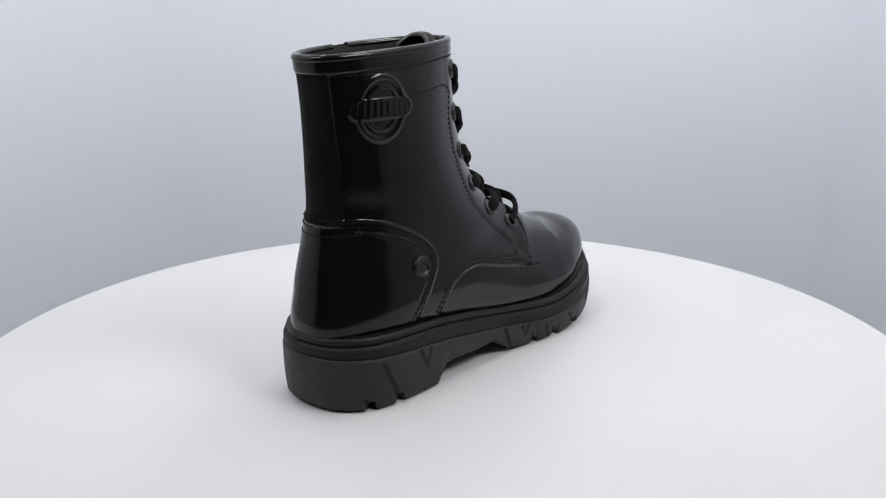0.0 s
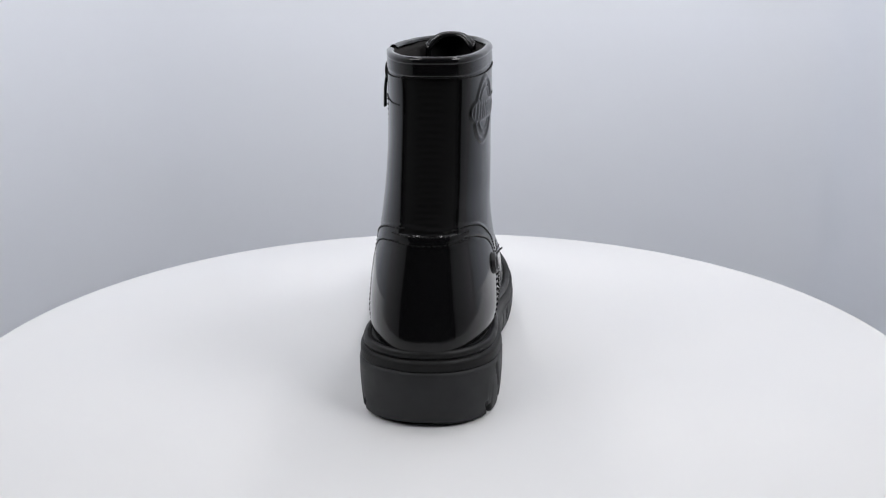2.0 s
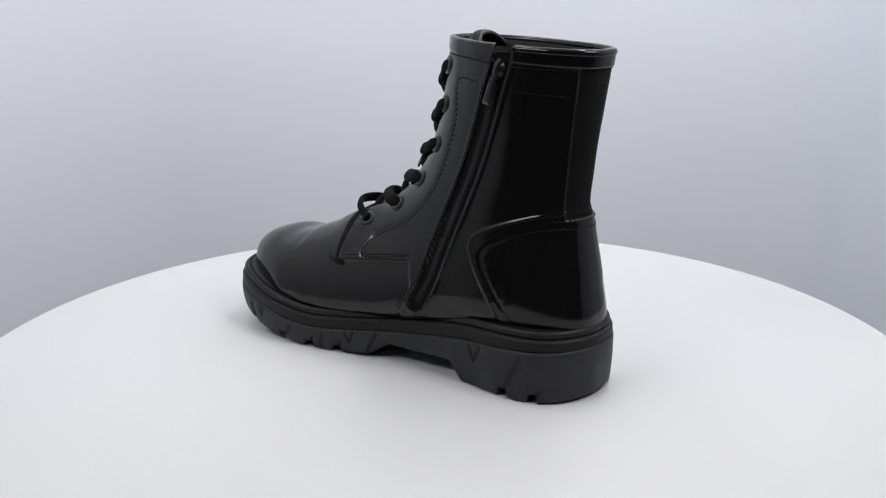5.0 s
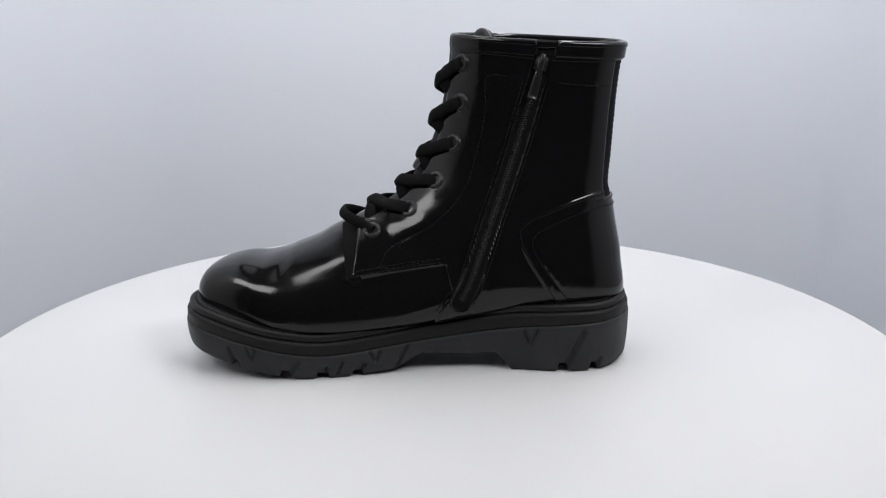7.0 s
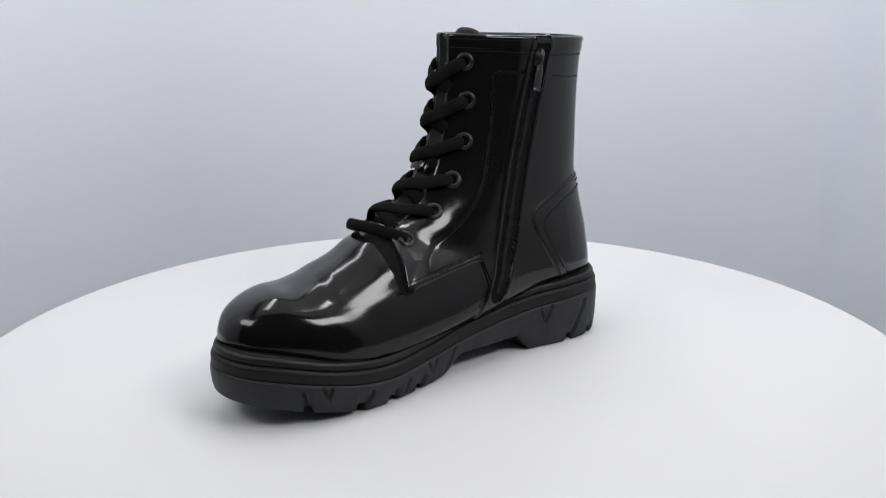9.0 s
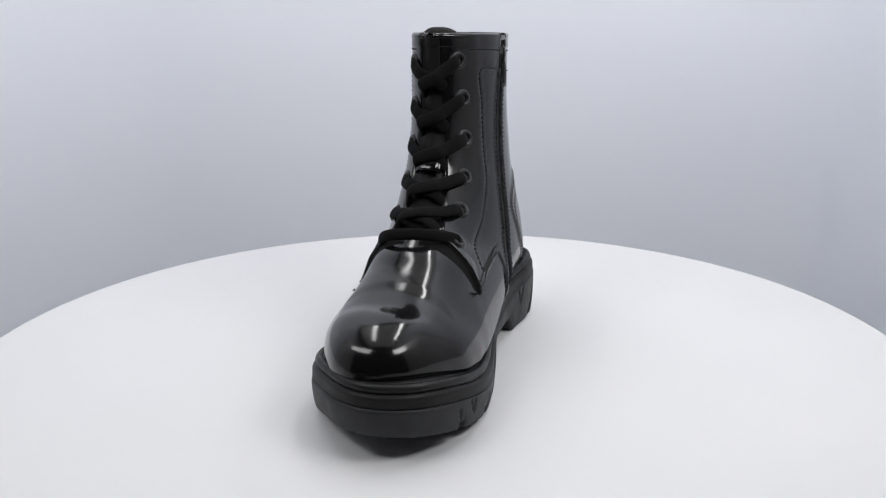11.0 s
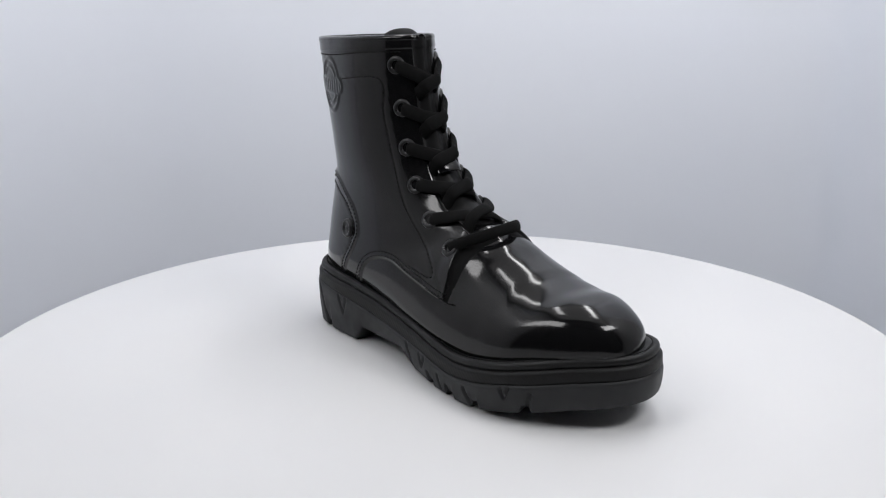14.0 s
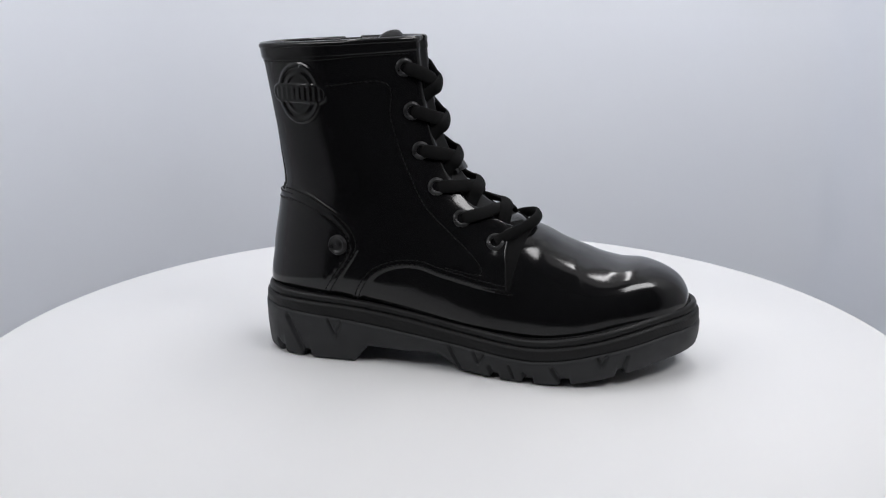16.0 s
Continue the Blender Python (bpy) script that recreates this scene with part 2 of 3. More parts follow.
def line_distance(x, z, line):
    best = np.full(x.shape, 1e9)
    for (x0, z0), (x1, z1) in zip(line[:-1], line[1:]):
        dx, dz = x1 - x0, z1 - z0
        k = np.clip(((x - x0) * dx + (z - z0) * dz) / (dx * dx + dz * dz), 0, 1)
        best = np.minimum(best, np.hypot(x - x0 - k * dx, z - z0 - k * dz))
    return best


def area_distance(x, z, poly):
    """Distance to the edge of a polygon, positive inside."""
    ring = list(poly) + [poly[0]]
    inside = np.zeros(x.shape, bool)
    for (x0, z0), (x1, z1) in zip(ring[:-1], ring[1:]):
        if z0 != z1:
            inside ^= ((z0 > z) != (z1 > z)) & (x < (x1 - x0) * (z - z0) / (z1 - z0) + x0)
    d = line_distance(x, z, ring)
    return np.where(inside, d, -d)


def curve2(points, n=60):
    return [tuple(q) for q in catmull(points, n)]


def step(d, w=0.9):
    k = np.clip(d / w * 0.5 + 0.5, 0, 1)
    return k * k * (3 - 2 * k)


def build_upper(boot):
    p, s, c, yf, yb = body_grid()
    nu, nv = p.shape[:2]
    n = grid_normals(p)
    x, y, z = p[..., 0], p[..., 1], p[..., 2]
    out = s >= 0
    # panel distances
    q_out = area_distance(x, z, [(-200, 20), (-200, 260), (90, 260), (60, 104), (50, 87), (50, 76)] + curve2(QUARTER_OUT))
    q_in = area_distance(x, z, [(-200, 20), (-200, 260), (90, 260), (60, 104), (50, 87), (50, 76)] + curve2(QUARTER_IN) + [(-10, 54), (3, 28)])
    gap = np.interp(z, *np.array(GAP).T)
    front = np.where(c > 0.0, np.abs(y - yf) - gap, 50)
    quarter = np.minimum(np.where(out, q_out, q_in), front)
    counter = np.where(out, area_distance(x, z, [(-200, 20), (-200, 107)] + curve2(COUNTER_OUT)), area_distance(x, z, [(-200, 20), (-200, 109)] + curve2(COUNTER_IN)))
    strip = np.minimum(np.where(c < 0, 14 - np.abs(y - yb), -50), np.minimum(z - 106, 190 - z))
    zipper = np.where(out, -50, np.minimum(5.2 - line_distance(x, z, curve2(ZIP)), 198 - z))
    flap = np.where(out, -50, 8.8 - line_distance(x, z, curve2(ZIP)))
    bx, bz = (x + 80) / 15.5, (z - 171) / 18.5
    rr = np.hypot(bx, bz)
    bar = np.where(out, 5.6 - np.hypot(np.maximum(np.abs(x + 80) - 14, 0), z - 171), -50)
    oval = np.where(out, (1 - rr) * 17, -50)
    badge = np.maximum(oval, bar)
    # relief of the panels
    h = 1.1 * step(quarter, 1.1) + 0.65 * step(counter, 0.8)
    h += 1.7 * step(quarter, 1.2) * np.clip(1 - quarter / 11, 0, 1) * np.clip((99 - z) / 8, 0, 1) * np.clip((x - 30) / 14, 0, 1)
    h += 0.3 * step(flap, 1.0) - 1.7 * step(zipper, 0.8)
    h -= 1.4 * step(strip, 1.0)
    h += 0.22 * np.sin(z * 2 * np.pi / 3.6) * step(np.minimum(strip, 7 - np.abs(y - yb)), 1.5)
    tongue = np.minimum(-front, z - 95)
    h -= 1.0 * step(tongue, 2.0)
    ring = np.minimum(np.where(out, 1.3 - np.abs(oval - 1.3), -50), -bar)
    ring2 = np.minimum(np.where(out, 0.9 - np.abs(oval - 6.2), -50), -bar)
    edge = 0.7 - np.abs(bar - 0.7)
    lump = np.where(out & (np.abs(bar - 2.9) < 2.8), np.cos((x + 80) * 2 * np.pi / 3.9), -1)     # a row of raised bars stands for the mark
    h += 0.75 * step(ring, 0.9) + 0.45 * step(ring2, 0.8) + 0.5 * step(bar, 0.8) + 0.35 * step(edge, 0.6) + 0.22 * step(lump * 1.2, 0.6) * step(bar - 1.6, 0.8)
    # band under the collar
    h += 0.55 * step(z - 194 - 0.065 * (x + 60), 0.8)
    # the lace facing is doubled, so it stands a little proud of the shaft
    for line, side, last in ((STITCH_OUT, True, 7), (STITCH_IN, False, 8)):
        facing = area_distance(x, z, curve2(line[1:last], 40) + [(95, 62), (95, 260), (line[1][0], 260)])
        h += 0.7 * step(np.where(out == side, facing, -50), 5.0)
    # thread pulls the leather in: a shallow furrow along each seam, with puckers beside it
    for lines, side in (((STITCH_OUT, COUNTER_OUT_2), True), ((STITCH_IN, COUNTER_IN_2), False)):
        for line in lines:
            far = np.where(out == side, line_distance(x, z, curve2(line, 40)), 50)
            beat = np.sin(x * 0.63 + z * 0.81) + 0.6 * np.sin(x * 0.29 - z * 0.37 + 1.3)
            h += -0.3 * np.exp(-(far / 1.1) ** 2) + 0.05 * beat * np.exp(-(far / 4.5) ** 2)
    # the leather is not dead flat: slow waves and creases where the foot bends
    wave = np.array([[noise.noise((a[0] * 0.02, a[1] * 0.02, a[2] * 0.02)) for a in row[::6]] for row in p[::6]])
    iu, iv = np.arange(nu) / 6, np.arange(nv) / 6
    wave = np.stack([np.interp(iu, np.arange(wave.shape[0]), col) for col in wave.T], 1)
    wave = np.stack([np.interp(iv, np.arange(wave.shape[1] + 1), np.r_[row, row[0]]) for row in wave], 0)
    h += (0.55 + 0.45 * step(z - 110, 40)) * wave
    bend = np.clip(1 - np.abs(x - 88) / 42, 0, 1) * step(-quarter, 4)
    h += (0.07 + 0.12 * step(y - 12, 20)) * bend * np.sin(x * 0.21 + 2.5 * np.sin(y * 0.06) + 8 * wave)
    d = p + n * h[..., None]
    dn = grid_normals(d)
    # share the faces out among the panels
    faces = grid_faces(nu, nv, wrap_v=True)
    e1, e2 = d.reshape(-1, 3)[faces[90, 1]] - d.reshape(-1, 3)[faces[90, 0]], d.reshape(-1, 3)[faces[90, 3]] - d.reshape(-1, 3)[faces[90, 0]]
    if np.cross(e1, e2) @ dn.reshape(-1, 3)[faces[90, 0]] < 0:
        faces = faces[:, ::-1]

    def at(v):
        return v.reshape(-1)[faces].mean(1)
    pick = np.full(len(faces), 0)                       # vamp
    pick[at(tongue) > 0] = 1
    q = at(quarter) > 0
    o = at(s) >= 0
    pick[q & o], pick[q & ~o] = 2, 3
    pick[at(counter) > 0] = 4
    # tapering black band: shade of the gap under the lifted facing, put into colour
    gap_shade = (at(quarter + np.clip((z - 50) * 0.3, 1.0, 10)) > 0) & (at(quarter) < 0.35) & (at(np.minimum(np.minimum(92 - z, x - 46), z - 50)) > 0)
    pick[gap_shade] = 8
    pick[at(strip) > 0] = 5
    pick[at(zipper) > 0] = 6
    pick[at(badge) > 0] = 7
    flat, nflat = d.reshape(-1, 3), dn.reshape(-1, 3)
    for k, (name, mat, label) in enumerate((
            ("vamp", PATENT, "smooth glossy rounded toe and vamp"), ("tongue", DULL, "tongue under the laces"),
            ("outer_quarter", PATENT, "outer side panel"), ("inner_quarter", PATENT, "inner side panel with zip"),
            ("heel_counter", PATENT, "stitched heel counter"), ("back_strip", TEXTILE, "matte ribbed elastic strip up the back"),
            ("zip_tape", TEXTILE, "woven zip tape"), ("embossed_badge", PATENT, "round embossed badge with raised cross bar"),
            ("facing_gap_shade", TEXTILE, "matte black band standing for the shaded gap and underside of the lace facing"))):
        f = faces[pick == k]
        used, f2 = np.unique(f, return_inverse=True)
        mesh_part(name, flat[used] / 1000, f2.reshape(-1, 4), mat, boot, label, normals=nflat[used])
    # lining and piped collar
    rows = 190
    pad = np.interp(np.arange(rows), [0, 5, 14, 40, 90], [1.2, 4.0, 6.0, 5.5, 3.2])[:, None, None]      # the collar is padded
    lin = (p[:rows] - n[:rows] * pad)[::-1]
    floor_z = lin[0].mean(0)
    lv = np.vstack([lin.reshape(-1, 3), [floor_z]])
    lf = [tuple(f) for f in grid_faces(rows, nv, wrap_v=True)] + [(j, (j + 1) % nv, rows * nv) for j in range(nv)]
    mesh_part("lining", lv / 1000, lf, LINING, boot, "dark cloth lining")
    rim = d[0] - n[0] * 1.9 + np.array([0, 0, -0.9])
    half = int(np.argmin(np.hypot(rim[:, 0] - ZIP[0][0], (rim[:, 1] - 18) * 0.5)))
    a0 = int(nv * 0.022)
    for first, last in ((a0, half - 7), (half + 7, nv - a0)):
        path = even(rim[first:last], max(12, (last - first) // 2))
        v, f = tube(path, np.tile([0, 0, 1.0], (len(path), 1)), 2.3, 2.3, 14)
        mesh_part("collar", v / 1000, f, PATENT, boot, "rolled glossy collar edge")
    tri = [tuple(int(i) for i in f) for f in faces]
    hull = (p + n * 1.5).reshape(-1, 3)
    return BVHTree.FromPolygons([tuple(v) for v in flat], tri), BVHTree.FromPolygons([tuple(v) for v in hull], tri)


def on_side(skin, x, z, outer):
    """Place and normal on the upper, looking square on from one side."""
    way = Vector((0, 1 if outer else -1, 0))
    hit, normal, _, _ = skin.ray_cast(Vector((x, -200 if outer else 200, z)), way)
    if hit is None:
        hit, normal, _, _ = skin.find_nearest(Vector((x, -30 if outer else 30, z)))
    return np.array(hit), np.array(-normal if normal.dot(way) > 0 else normal)


def nearest(skin, q):
    hit, normal, _, _ = skin.find_nearest(Vector(q))
    normal = np.array(normal)
    return np.array(hit), normal if normal @ (np.array(hit) - np.array([-55, -6, hit[2]] if hit[2] > 105 else [0, 2, 45])) > 0 else -normal


def stitch_row(skin, line, outer, gap=3.1, long=2.1, r=0.46, shift=0.0):
    """One row of thread stitches along a seam."""
    pts = np.array(curve2(line, 240))
    d = np.r_[0, np.cumsum(np.linalg.norm(np.diff(pts, axis=0), axis=1))]
    pieces = []
    for s0 in np.arange(1, d[-1] - long, gap):
        ends = []
        for s in (s0, s0 + long / 2, s0 + long):
            q = np.array([np.interp(s, d, pts[:, 0]), np.interp(s, d, pts[:, 1])])
            t = np.array([np.interp(s + 0.5, d, pts[:, 0]), np.interp(s + 0.5, d, pts[:, 1])]) - q
            t = t / (np.linalg.norm(t) + 1e-9)
            q = q + shift * np.array([-t[1], t[0]])
            ends.append(on_side(skin, q[0], q[1], outer))
        path = np.array([e[0] for e in ends]) + np.array([e[1] for e in ends]) * np.array([[-0.25], [0.3], [-0.25]])
        if np.linalg.norm(path[2] - path[0]) < 2.5 * long:
            pieces.append(tube(path, [e[1] for e in ends], r, r * 0.8, 5))
    return joined(pieces)


def round_row(skin, z, a0, a1, tilt=0.0):
    """A level row of stitches round the shaft between two bearings, in degrees from the toe."""
    pieces, a = [], a0
    while a < a1:
        ends = []
        for k in (0, 1.0, 2.0):
            b = math.radians(a + k)
            way = Vector((math.cos(b), math.sin(b), 0))
            hit, normal, _, _ = skin.ray_cast(Vector((-55, -8, z + tilt * way.x)) + way * 200, -way)
            ends.append((np.array(hit), np.array(normal if normal.dot(way) > 0 else -normal)))
        path = np.array([e[0] for e in ends]) + np.array([e[1] for e in ends]) * np.array([[-0.25], [0.3], [-0.25]])
        if np.linalg.norm(path[2] - path[0]) < 4:
            pieces.append(tube(path, [e[1] for e in ends], 0.42, 0.36, 5))
        a += 3.1
    return joined(pieces)


def build_stitching(boot, skin):
    for z, a0, a1, tilt in ((192.3, 18, 164, 3.0), (192.3, 196, 342, 3.0), (101, 150, 207, 0), (105.5, 152, 205, 0)):
        v, f = round_row(skin, z, a0, a1, tilt)
        mesh_part("stitching", v / 1000, f, THREAD, boot, kind="stuff")
    for line, outer, shift in ((COUNTER_OUT[1:-1], True, -1.6), (COUNTER_OUT_2, True, 0), (COUNTER_IN[1:-1], False, -1.6), (COUNTER_IN_2, False, 0),
                               (QUARTER_OUT, True, -1.6), (QUARTER_OUT, True, -4.2), (QUARTER_IN, False, -1.6), (QUARTER_IN, False, -4.2), ([(-10, 53), (-5, 46), (0, 39)], False, -1.2), ([(-10, 53), (-5, 46), (0, 39)], False, 1.2),
                               (STITCH_OUT, True, 0), (STITCH_IN, False, 0), (ZIP[1:], False, 7.6), (ZIP[1:], False, -7.6),
                               ([(-72, 178), (-88, 176), (-104, 175)], False, 0)):
        v, f = stitch_row(skin, line, outer, shift=shift)
        mesh_part("stitching", v / 1000, f, THREAD, boot, kind="stuff")


def build_eyelet(boot, place, normal, mesh=[]):
    if not mesh:
        a = np.linspace(0, 2 * np.pi, 28, endpoint=False)
        prof = [(3.0, -2.5), (2.9, 0.3), (3.2, 1.0), (4.0, 1.35), (5.0, 1.1), (5.6, 0.5), (5.8, -0.4)]
        v = np.array([[(r * np.cos(t), r * np.sin(t), h) for t in a] for r, h in prof]).reshape(-1, 3) / 1000
        me = bpy.data.meshes.new("eyelet")
        me.from_pydata([tuple(q) for q in v], [], [tuple(int(k) for k in f) for f in grid_faces(len(prof), len(a), wrap_v=True)])
        me.materials.append(METAL)
        me.shade_smooth()
        mesh.append(me)
    ob = new("eyelet", mesh[0])
    ob.parent = boot
    ob.matrix_local = Matrix.Translation(Vector(place) / 1000) @ Vector(normal).to_track_quat("Z", "Y").to_matrix().to_4x4()
    return ob


def build_laces(boot, skin, hull):
    eo = [nearest(skin, e) for e in EYELETS_OUT]
    ei = [nearest(skin, e) for e in EYELETS_IN]
    for q, nrm in eo + ei:
        build_eyelet(boot, q, nrm)

    def lace(a, b, rows, bulge, width=4.1, thick=1.7):
        """From eyelet a towards eyelet b, over the hull by the heights in rows (share of the way, height)."""
        pts, ups = [], []
        for s, off in rows:
            q, nrm = nearest(hull, a[0] + (b[0] - a[0]) * s + np.array(bulge) * 4 * s * (1 - s))
            pts.append(q + nrm * off)
            ups.append(nrm)
        path, up = catmull(pts, 46), catmull(ups, 46)
        v, f = tube(path, up, width, thick, 14)
        mesh_part("lace", v / 1000, f, LACE, boot, "flat woven black shoelace")
    for k in range(5):
        for here, there, lift in ((eo, ei, 1.6), (ei, eo, 4.2)):
            lace(here[k], there[k + 1], [(0.0, -3.5), (0.03, 0.6), (0.1, 2.4), (0.2, 2.4), (0.32, 2.8), (0.44, lift), (0.56, lift), (0.66, 0.3), (0.76, -2.6), (0.86, -4.0)], (9, 0, 1))
    # the lowest lace runs straight across the throat
    a, b = eo[5][0], ei[5][0]
    w = np.linspace(-1, 1, 46)
    bow = 1 - np.abs(w) ** 2.6
    path = a + np.outer((w + 1) / 2, b - a) + np.outer(bow, [20, 0, 8]) + np.outer(1 - np.abs(w) ** 12, [1.5, 0, 1.5])
    v, f = tube(path, np.tile([1.0, 0, 0.45], (46, 1)) + np.outer(w ** 3, [0, 1.2, 0]), 3.5, 1.7, 14)
    mesh_part("lace", v / 1000, f, LACE, boot, "flat woven black shoelace")
    # keeper loop on the tongue
    q, nrm = nearest(skin, (16, -2, 127))
    up = np.array([0.8, 0, 0.6])
    y = np.linspace(-8, 8, 13)
    path = np.stack([q[0] + 0 * y, q[1] + y, q[2] + 0 * y], 1) + np.outer(3.4 - (y / 8) ** 4 * 3.6, up)
    v, f = tube(path, np.tile(up, (13, 1)), 4.2, 0.7, 10)
    mesh_part("lace_keeper", v / 1000, f, PATENT, boot, "small glossy keeper loop on the tongue")


def build_zip(boot, skin):
    pts = np.array(curve2(ZIP, 300))
    d = np.r_[0, np.cumsum(np.linalg.norm(np.diff(pts, axis=0), axis=1))]
    pieces = []
    for k, s in enumerate(np.arange(18, d[-1] - 1, 0.72)):
        q = np.array([np.interp(s, d, pts[:, 0]), np.interp(s, d, pts[:, 1])])
        t = np.array([np.interp(s + 1, d, pts[:, 0]), np.interp(s + 1, d, pts[:, 1])]) - q
        t /= np.linalg.norm(t)
        side = np.array([-t[1], t[0]])
        sg = 1 if k % 2 else -1
        ends = [on_side(skin, *(q + side * w), False) for w in (sg * 2.1, -sg * 0.4)]
        path = np.array([e[0] + e[1] * 0.25 for e in ends])
        path = np.vstack([path[0], path.mean(0) + ends[0][1] * 0.2, path[1]])
        pieces.append(tube(path, np.tile(ends[0][1], (3, 1)), 0.32, 0.5, 6))
    v, f = joined(pieces)
    mesh_part("zip_teeth", v / 1000, f, METAL, boot, "fine black zip teeth", kind="stuff")
    # slider and pull tab
    top, nrm = on_side(skin, -62, 189, False)
    low, _ = on_side(skin, -57, 171, False)
    t = (low - top) / np.linalg.norm(low - top)
    across = np.cross(nrm, t)

    def block(name, parent, c0, sx, sy, sz, bev, label):
        bm = bmesh.new()
        bmesh.ops.create_cube(bm, size=1, matrix=Matrix.LocRotScale(None, None, (sx / 1000, sy / 1000, sz / 1000)))
        bmesh.ops.bevel(bm, geom=bm.edges[:], offset=bev / 1000, segments=2, affect="EDGES")
        m = Matrix((across, t, nrm)).transposed().to_4x4()
        m.translation = Vector(c0) / 1000
        bm.transform(m)
        return part(name, bm, METAL, parent, label)
    slider = block("zip_slider", boot, top + nrm * 0.6, 7.5, 10, 3.4, 1.2, "black metal zip slider")
    loop = [top + nrm * (1.4 + 1.8 * math.sin(a)) + t * (5.5 * math.cos(a)) for a in np.linspace(0, math.pi, 9)]
    v, f = tube(np.array(loop), np.tile(across, (9, 1)), 0.9, 1.6, 8)
    mesh_part("bridge", v / 1000, f, METAL, slider)
    # the tab: a flat bar with a slot
    path = np.array([top + nrm * 3.0 + t * 3, top + nrm * 4.0 + t * 10, low + nrm * 4.4 + t * 2])
    v, f = tube(catmull(path, 10), np.tile(nrm, (10, 1)), np.linspace(2.2, 3.0, 10), 0.9, 10)
    mesh_part("pull_tab", v / 1000, f, METAL, slider, "hanging black zip pull tab")


def build_thread_ends(boot, skin):
    """Loose thread tufts where the bar tacks end at the front corners of the quarters."""
    for x, z, outer in ((54, 53, True), (53, 60, False)):
        q, nrm = on_side(skin, x, z, outer)
        pieces = []
        for k in range(4):
            tip = q + nrm * random.uniform(2, 4) + np.array([random.uniform(0, 4), 0, random.uniform(-2, 4)])
            pieces.append(tube(catmull([q - nrm, q + nrm * 1.2, tip], 6), np.tile([0.3, 0.1, 1.0], (6, 1)), 0.3, 0.3, 5))
        v, f = joined(pieces)
        mesh_part("thread_end", v / 1000, f, THREAD, boot, "short loose black thread ends", kind="stuff")


def build_button(boot, skin):
    q, nrm = on_side(skin, -56, 77, True)
    a = np.linspace(0, 2 * np.pi, 32, endpoint=False)
    prof = [(6.4, -1.0), (6.4, 0.8), (6.0, 1.6), (5.2, 1.9), (4.5, 1.6), (3.9, 0.9), (2.6, 0.8), (1.2, 1.2), (0.2, 1.3)]
    v = np.array([[(r * np.cos(t), r * np.sin(t), h) for t in a] for r, h in prof]).reshape(-1, 3) / 1000
    me = bpy.data.meshes.new("rivet_button")
    me.from_pydata([tuple(k) for k in v], [], [tuple(int(k) for k in f) for f in grid_faces(len(prof), len(a), wrap_v=True)])
    me.materials.append(METAL)
    me.shade_smooth()
    ob = tagged(new("rivet_button", me), "round black rivet button on the heel counter")
    ob.parent = boot
    ob.matrix_local = Matrix.Translation(Vector(q) / 1000) @ Vector(nrm).to_track_quat("Z", "Y").to_matrix().to_4x4()


def build_tongue_top(boot):
    """The free end of the tongue, curled and leaning back inside the collar."""
    nu, nv = 26, 30
    u, v = np.meshgrid(np.linspace(0, 1, nu), np.linspace(-1, 1, nv), indexing="ij")
    z = 165 + 43.5 * np.sin(u * 1.75) - np.abs(v) ** 3 * u ** 2 * 8
    x = -15 - 13 * u ** 2.1 - 9 * v ** 2 * (1 - 0.3 * u)
    y = -9.5 + v * (14.5 - 1.2 * u ** 4) - 1.0 * u
    front = np.stack([x, y, z], 2)
    n = np.cross(np.gradient(front, axis=0), np.gradient(front, axis=1))
    n /= np.linalg.norm(n, axis=2)[:, :, None]
    back = front + n * 3.0 * np.sign(n[13, 15, 0] * -1)
    k = nu * nv
    f = [tuple(q) for q in grid_faces(nu, nv)] + [tuple(int(i) + k for i in q[::-1]) for q in grid_faces(nu, nv)]
    edge = [i * nv for i in range(nu)] + [(nu - 1) * nv + j for j in range(1, nv)] + [i * nv + nv - 1 for i in range(nu - 2, -1, -1)]
    f += [(a, b, b + k, a + k) for a, b in zip(edge[:-1], edge[1:])]
    mesh_part("tongue_top", np.vstack([front.reshape(-1, 3), back.reshape(-1, 3)]) / 1000, f, DULL, boot, "curled end of the tongue inside the collar")
    rim = front.reshape(-1, 3)[edge] * 0.5 + back.reshape(-1, 3)[edge] * 0.5
    rim = even(rim, 90)
    v2, f2 = tube(rim, np.tile([1.0, 0, 0.3], (90, 1)), 1.7, 1.9, 10)
    mesh_part("tongue_binding", v2 / 1000, f2, PATENT, boot)


SOLE = [(-122, -3), (-119, -20), (-110, -33), (-95, -41.8), (-72, -44.3), (-45, -42.6), (-15, -40), (20, -40), (58, -43), (90, -42.5),
        (112, -36.5), (131, -26), (147.5, -10.5), (158.5, 3), (164, 18), (161.5, 34), (149.5, 50), (126, 60), (98, 63), (70, 59), (40, 51),
        (10, 42), (-20, 37.5), (-50, 37), (-75, 38.5), (-98, 35), (-112, 25), (-120, 10)]
WELT_TOP = [(-125, 44.5), (-80, 44), (-45, 42), (-9, 37), (24, 32), (58, 28.5), (75, 28.5), (93, 31), (110, 34), (127, 38), (145, 41.5), (165, 43.5)]
TREAD_TOP = [(-125, 33), (-80, 31), (-45, 28), (-9, 23), (24, 19), (58, 15.5), (75, 15.5), (93, 18), (110, 21.5), (127, 25), (145, 28.5), (165, 31)]
TREAD_LOW = [(-125, 3), (-116, 1), (-100, 0), (-46, 0), (-37, 11), (-10, 10), (10, 11), (25, 2), (50, 0), (78, 0), (96, 2), (114, 5), (130, 8.5), (146, 12), (165, 15)]
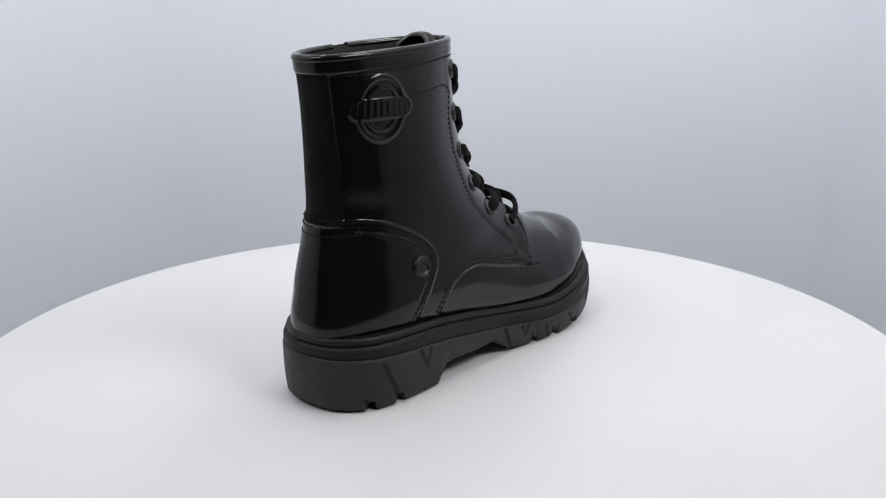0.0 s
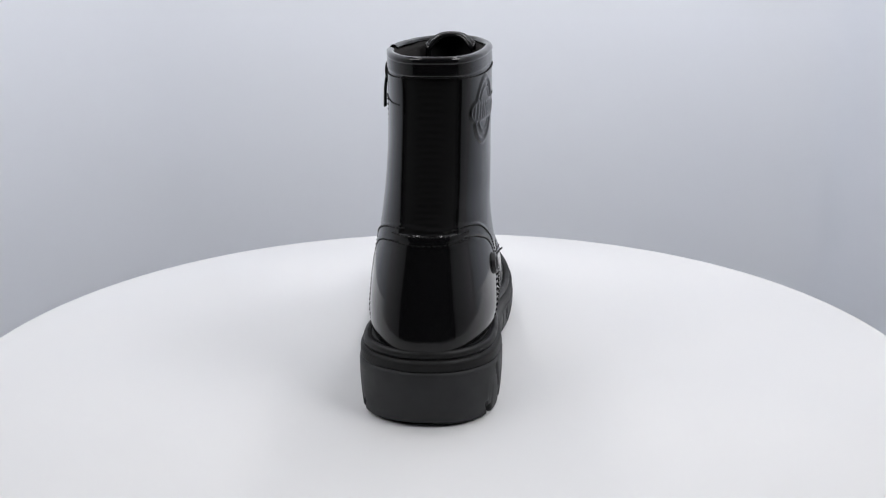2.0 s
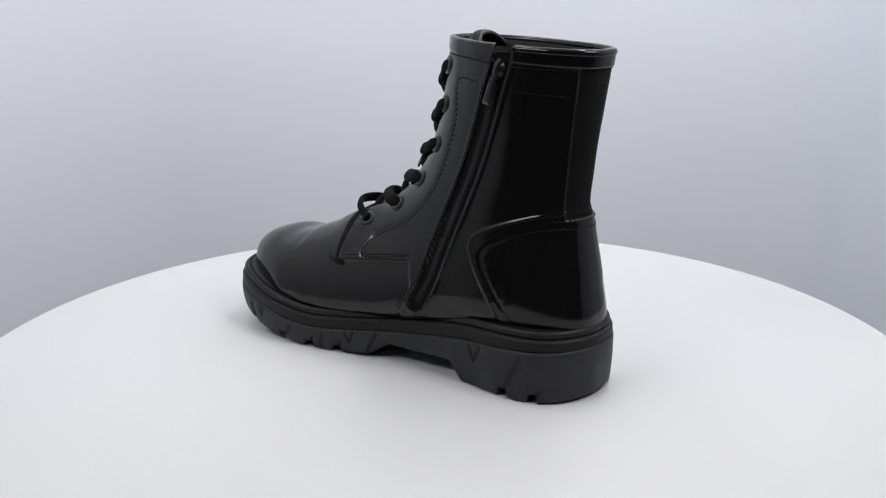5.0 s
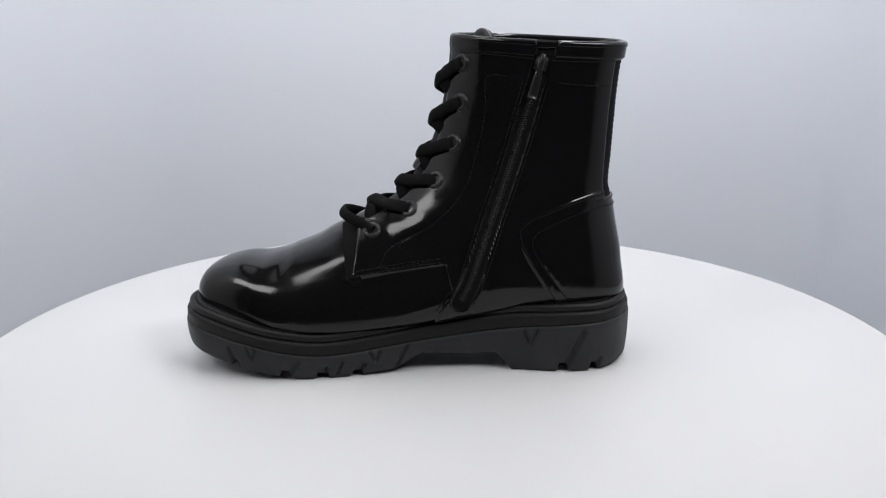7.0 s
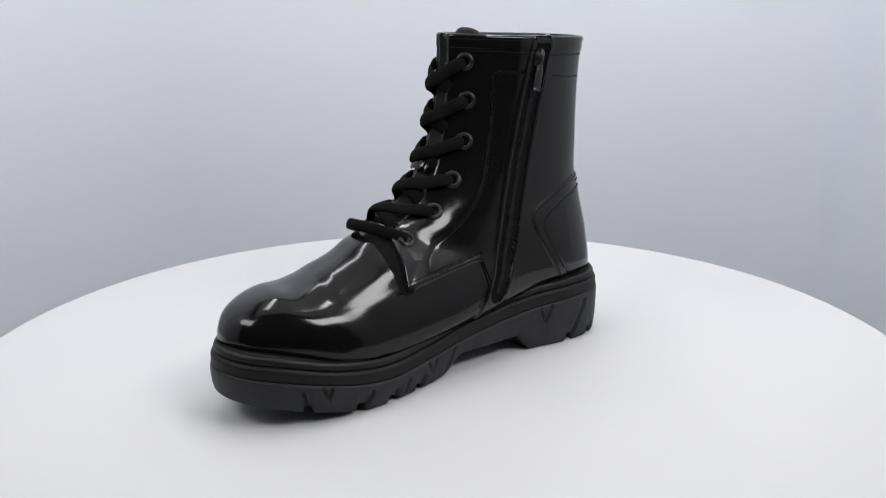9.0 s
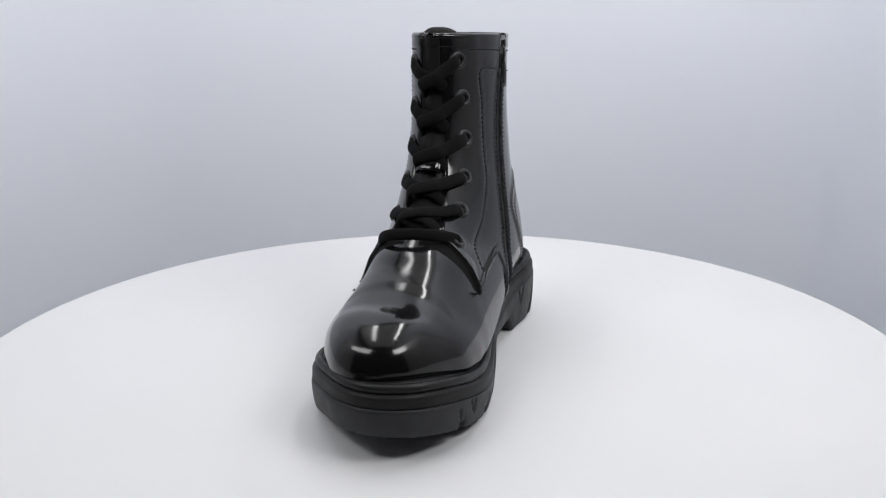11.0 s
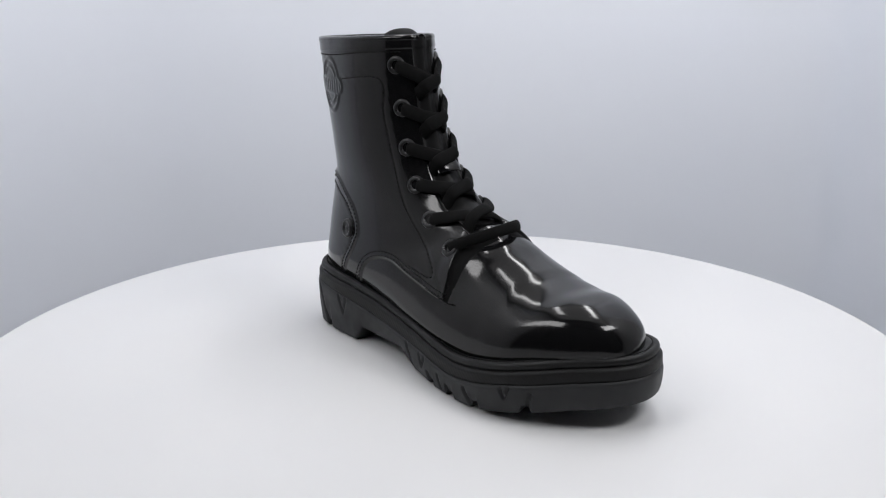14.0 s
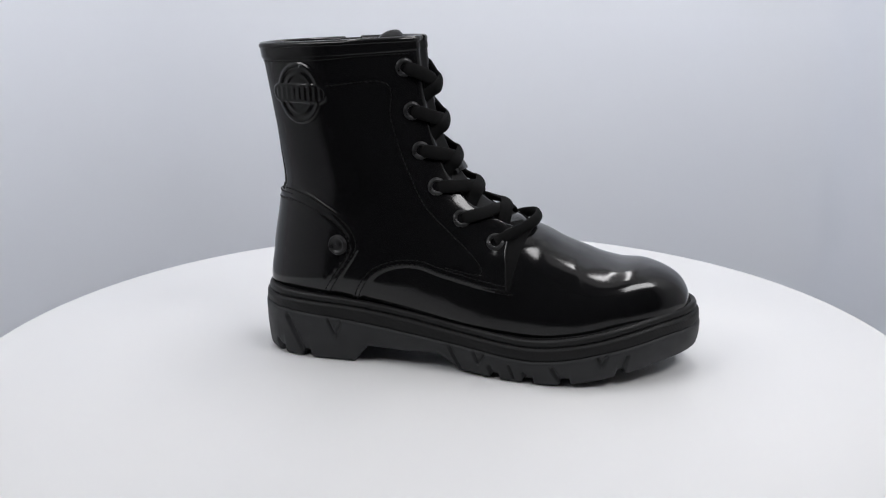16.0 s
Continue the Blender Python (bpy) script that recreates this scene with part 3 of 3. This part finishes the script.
NOTCHES = [(-99, 5, 5), (-79, 6, 5), (48, 6, 3.5), (69, 7, 3.5), (92, 6, 4), (124, 5, 4)]                # place, width, height
GROOVES = [((-79, 0), (-92, 27), 3.0), ((-54, 28), (-58, 17), 1.6), ((-63, 28), (-58, 17), 1.6), ((-99, 0), (-103, 8), 2.0), ((92, 0), (84, 12), 2.2),
           ((69, 0), (66, 7), 2.0), ((48, 0), (44, 8), 2.0), ((110, 21), (113, 14), 1.5), ((116, 22), (113, 14), 1.5), ((34, 17), (37, 9), 1.5),
           ((41, 16), (37, 9), 1.5), ((26, 2), (18, 18), 1.8), ((124, 6), (127, 20), 1.8), ((60, 3), (57, 11), 1.2)]


def level(table, x):
    fine = np.array(table, float) if table is TREAD_LOW else catmull(table, 400)
    return np.interp(x, fine[:, 0], fine[:, 1])


def inset(o, d):
    """The closed plan outline o moved inwards by d."""
    t = np.roll(o, -1, 0) - np.roll(o, 1, 0)
    t /= np.linalg.norm(t, axis=1)[:, None]
    return o + np.stack([-t[:, 1], t[:, 0]], 1) * np.asarray(d).reshape(-1, 1)


def ring_loft(rings):
    return np.vstack(rings), [tuple(q) for q in grid_faces(len(rings), len(rings[0]), wrap_v=True)]


def build_sole(boot):
    o = even(catmull(SOLE, 1600, closed=True), 900, closed=True)
    x = o[:, 0]
    n = len(o)

    def ring(d, z):
        return np.c_[inset(o, d), np.broadcast_to(z, n)]
    wt, tt, tl = level(WELT_TOP, x), level(TREAD_TOP, x), level(TREAD_LOW, x)
    # welt: a round bead with a stitched ledge inside it
    v, f = ring_loft([ring(16, wt - 4), ring(14, wt - 0.5), ring(7.2, wt - 0.4), ring(6.4, wt - 1.0), ring(5.8, wt - 0.4), ring(4.6, wt - 0.1), ring(3.4, wt - 0.8), ring(2.8, wt - 2.2),
                      ring(2.8, wt - 3.6), ring(3.4, wt - 4.8), ring(5.0, wt - 5.4), ring(16, wt - 5.4)])
    mesh_part("welt", v / 1000, f, WELT, boot, "glossy black rubber welt round the upper")
    pieces = []
    led = even(inset(o, 7.0), 300, closed=True)
    for k in range(300):
        a, b = led[k], led[k] + (led[(k + 1) % 300] - led[k]) * 0.62
        za, zb = level(WELT_TOP, np.array([a[0], b[0]]))
        pieces.append(tube(np.array([(*a, za - 0.5), (*((a + b) / 2), (za + zb) / 2 + 0.15), (*b, zb - 0.5)]), np.tile([0, 0, 1.0], (3, 1)), 0.5, 0.5, 5))
    v, f = joined(pieces)
    mesh_part("welt_stitching", v / 1000, f, THREAD, boot, kind="stuff")
    # midsole band
    top = wt - 4.8
    v, f = ring_loft([ring(16, top), ring(3.5, top), ring(1.6, top - 0.8), ring(1.0, top - 2.2), ring(1.0, top - 2.6), ring(0.9, tt + 1.5), ring(1.0, tt + 0.9), ring(1.5, tt + 0.3),
                      ring(1.7, tt - 0.5), ring(16, tt - 1)])
    mesh_part("midsole", v / 1000, f, RIB, boot, "dark finely ribbed midsole band")
    # outsole with cut notches and grooves
    low = tl.copy()
    edge = np.abs(o[:, 1] - np.interp(x, [-120, 160], [-4, 16])) > 14
    for x0, w, hh in NOTCHES:
        low = np.maximum(low, tl + np.clip((w / 2 + 0.6 - np.abs(x - x0)) / 1.2, 0, 1) * hh * edge)
    rings = [ring(20, tt + 0.1), ring(1.3, tt + 0.1), ring(0.5, tt - 0.5)]
    for k in np.linspace(0, 1, 26):
        zz = tt - 2.0 - (tt - 2.0 - low - 1.6) * k
        cut = np.zeros(n)
        for (x0, z0), (x1, z1), w in GROOVES:
            cut = np.maximum(cut, np.clip((w / 2 + 0.5 - line_distance(x, zz, [(x0, z0), (x1, z1)])) / 0.9, 0, 1) * 1.7 * edge)
        rings.append(ring(0.2 + 1.5 * k ** 2.5 + cut, zz))
    rings += [ring(2.6, low + 0.6), ring(4.2, low), ring(12, low), ring(12.6, tl), ring(20, tl), ring(28, tl + 0.5)]
    v, f = ring_loft(rings)
    mesh_part("outsole", v / 1000, f, RUBBER, boot, "chunky matte black rubber outsole with cleated edge")
    # closed core between foot and tread
    q = inset(o, 15)
    mid = np.c_[q[:, 0], np.interp(q[:, 0], [-125, 165], [-4, 16])]
    v, f = ring_loft([np.c_[mid, tl + 0.6], np.c_[inset(o, 22), tl + 0.6], np.c_[q, tl + 0.8], np.c_[q, wt - 5], np.c_[mid, wt - 5]])
    mesh_part("insole_board", v / 1000, f, RUBBER, boot)


def build_boot():
    boot = new("ankle_boot")
    tagged(boot, "black patent leather lace-up ankle boot with chunky rubber sole", "boot")
    skin, hull = build_upper(boot)
    build_sole(boot)
    build_tongue_top(boot)
    build_zip(boot, skin)
    build_button(boot, skin)
    build_thread_ends(boot, skin)
    build_laces(boot, skin, hull)
    build_stitching(boot, skin)
    return boot


build_studio()
turntable = build_turntable()
boot = build_boot()


def motions():
    """The disc and the boot on it turn together at an even pace."""
    times = [k / 5 for k in range(81)]
    walk(boot, [(t, pose(0, 0, 0, 0, 0, TURN_START + TURN_RATE * t)) for t in times])
    walk(turntable, [(t, pose(-0.0024, -0.0096, 0, 0, 0, TURN_START + TURN_RATE * t)) for t in times])


motions()
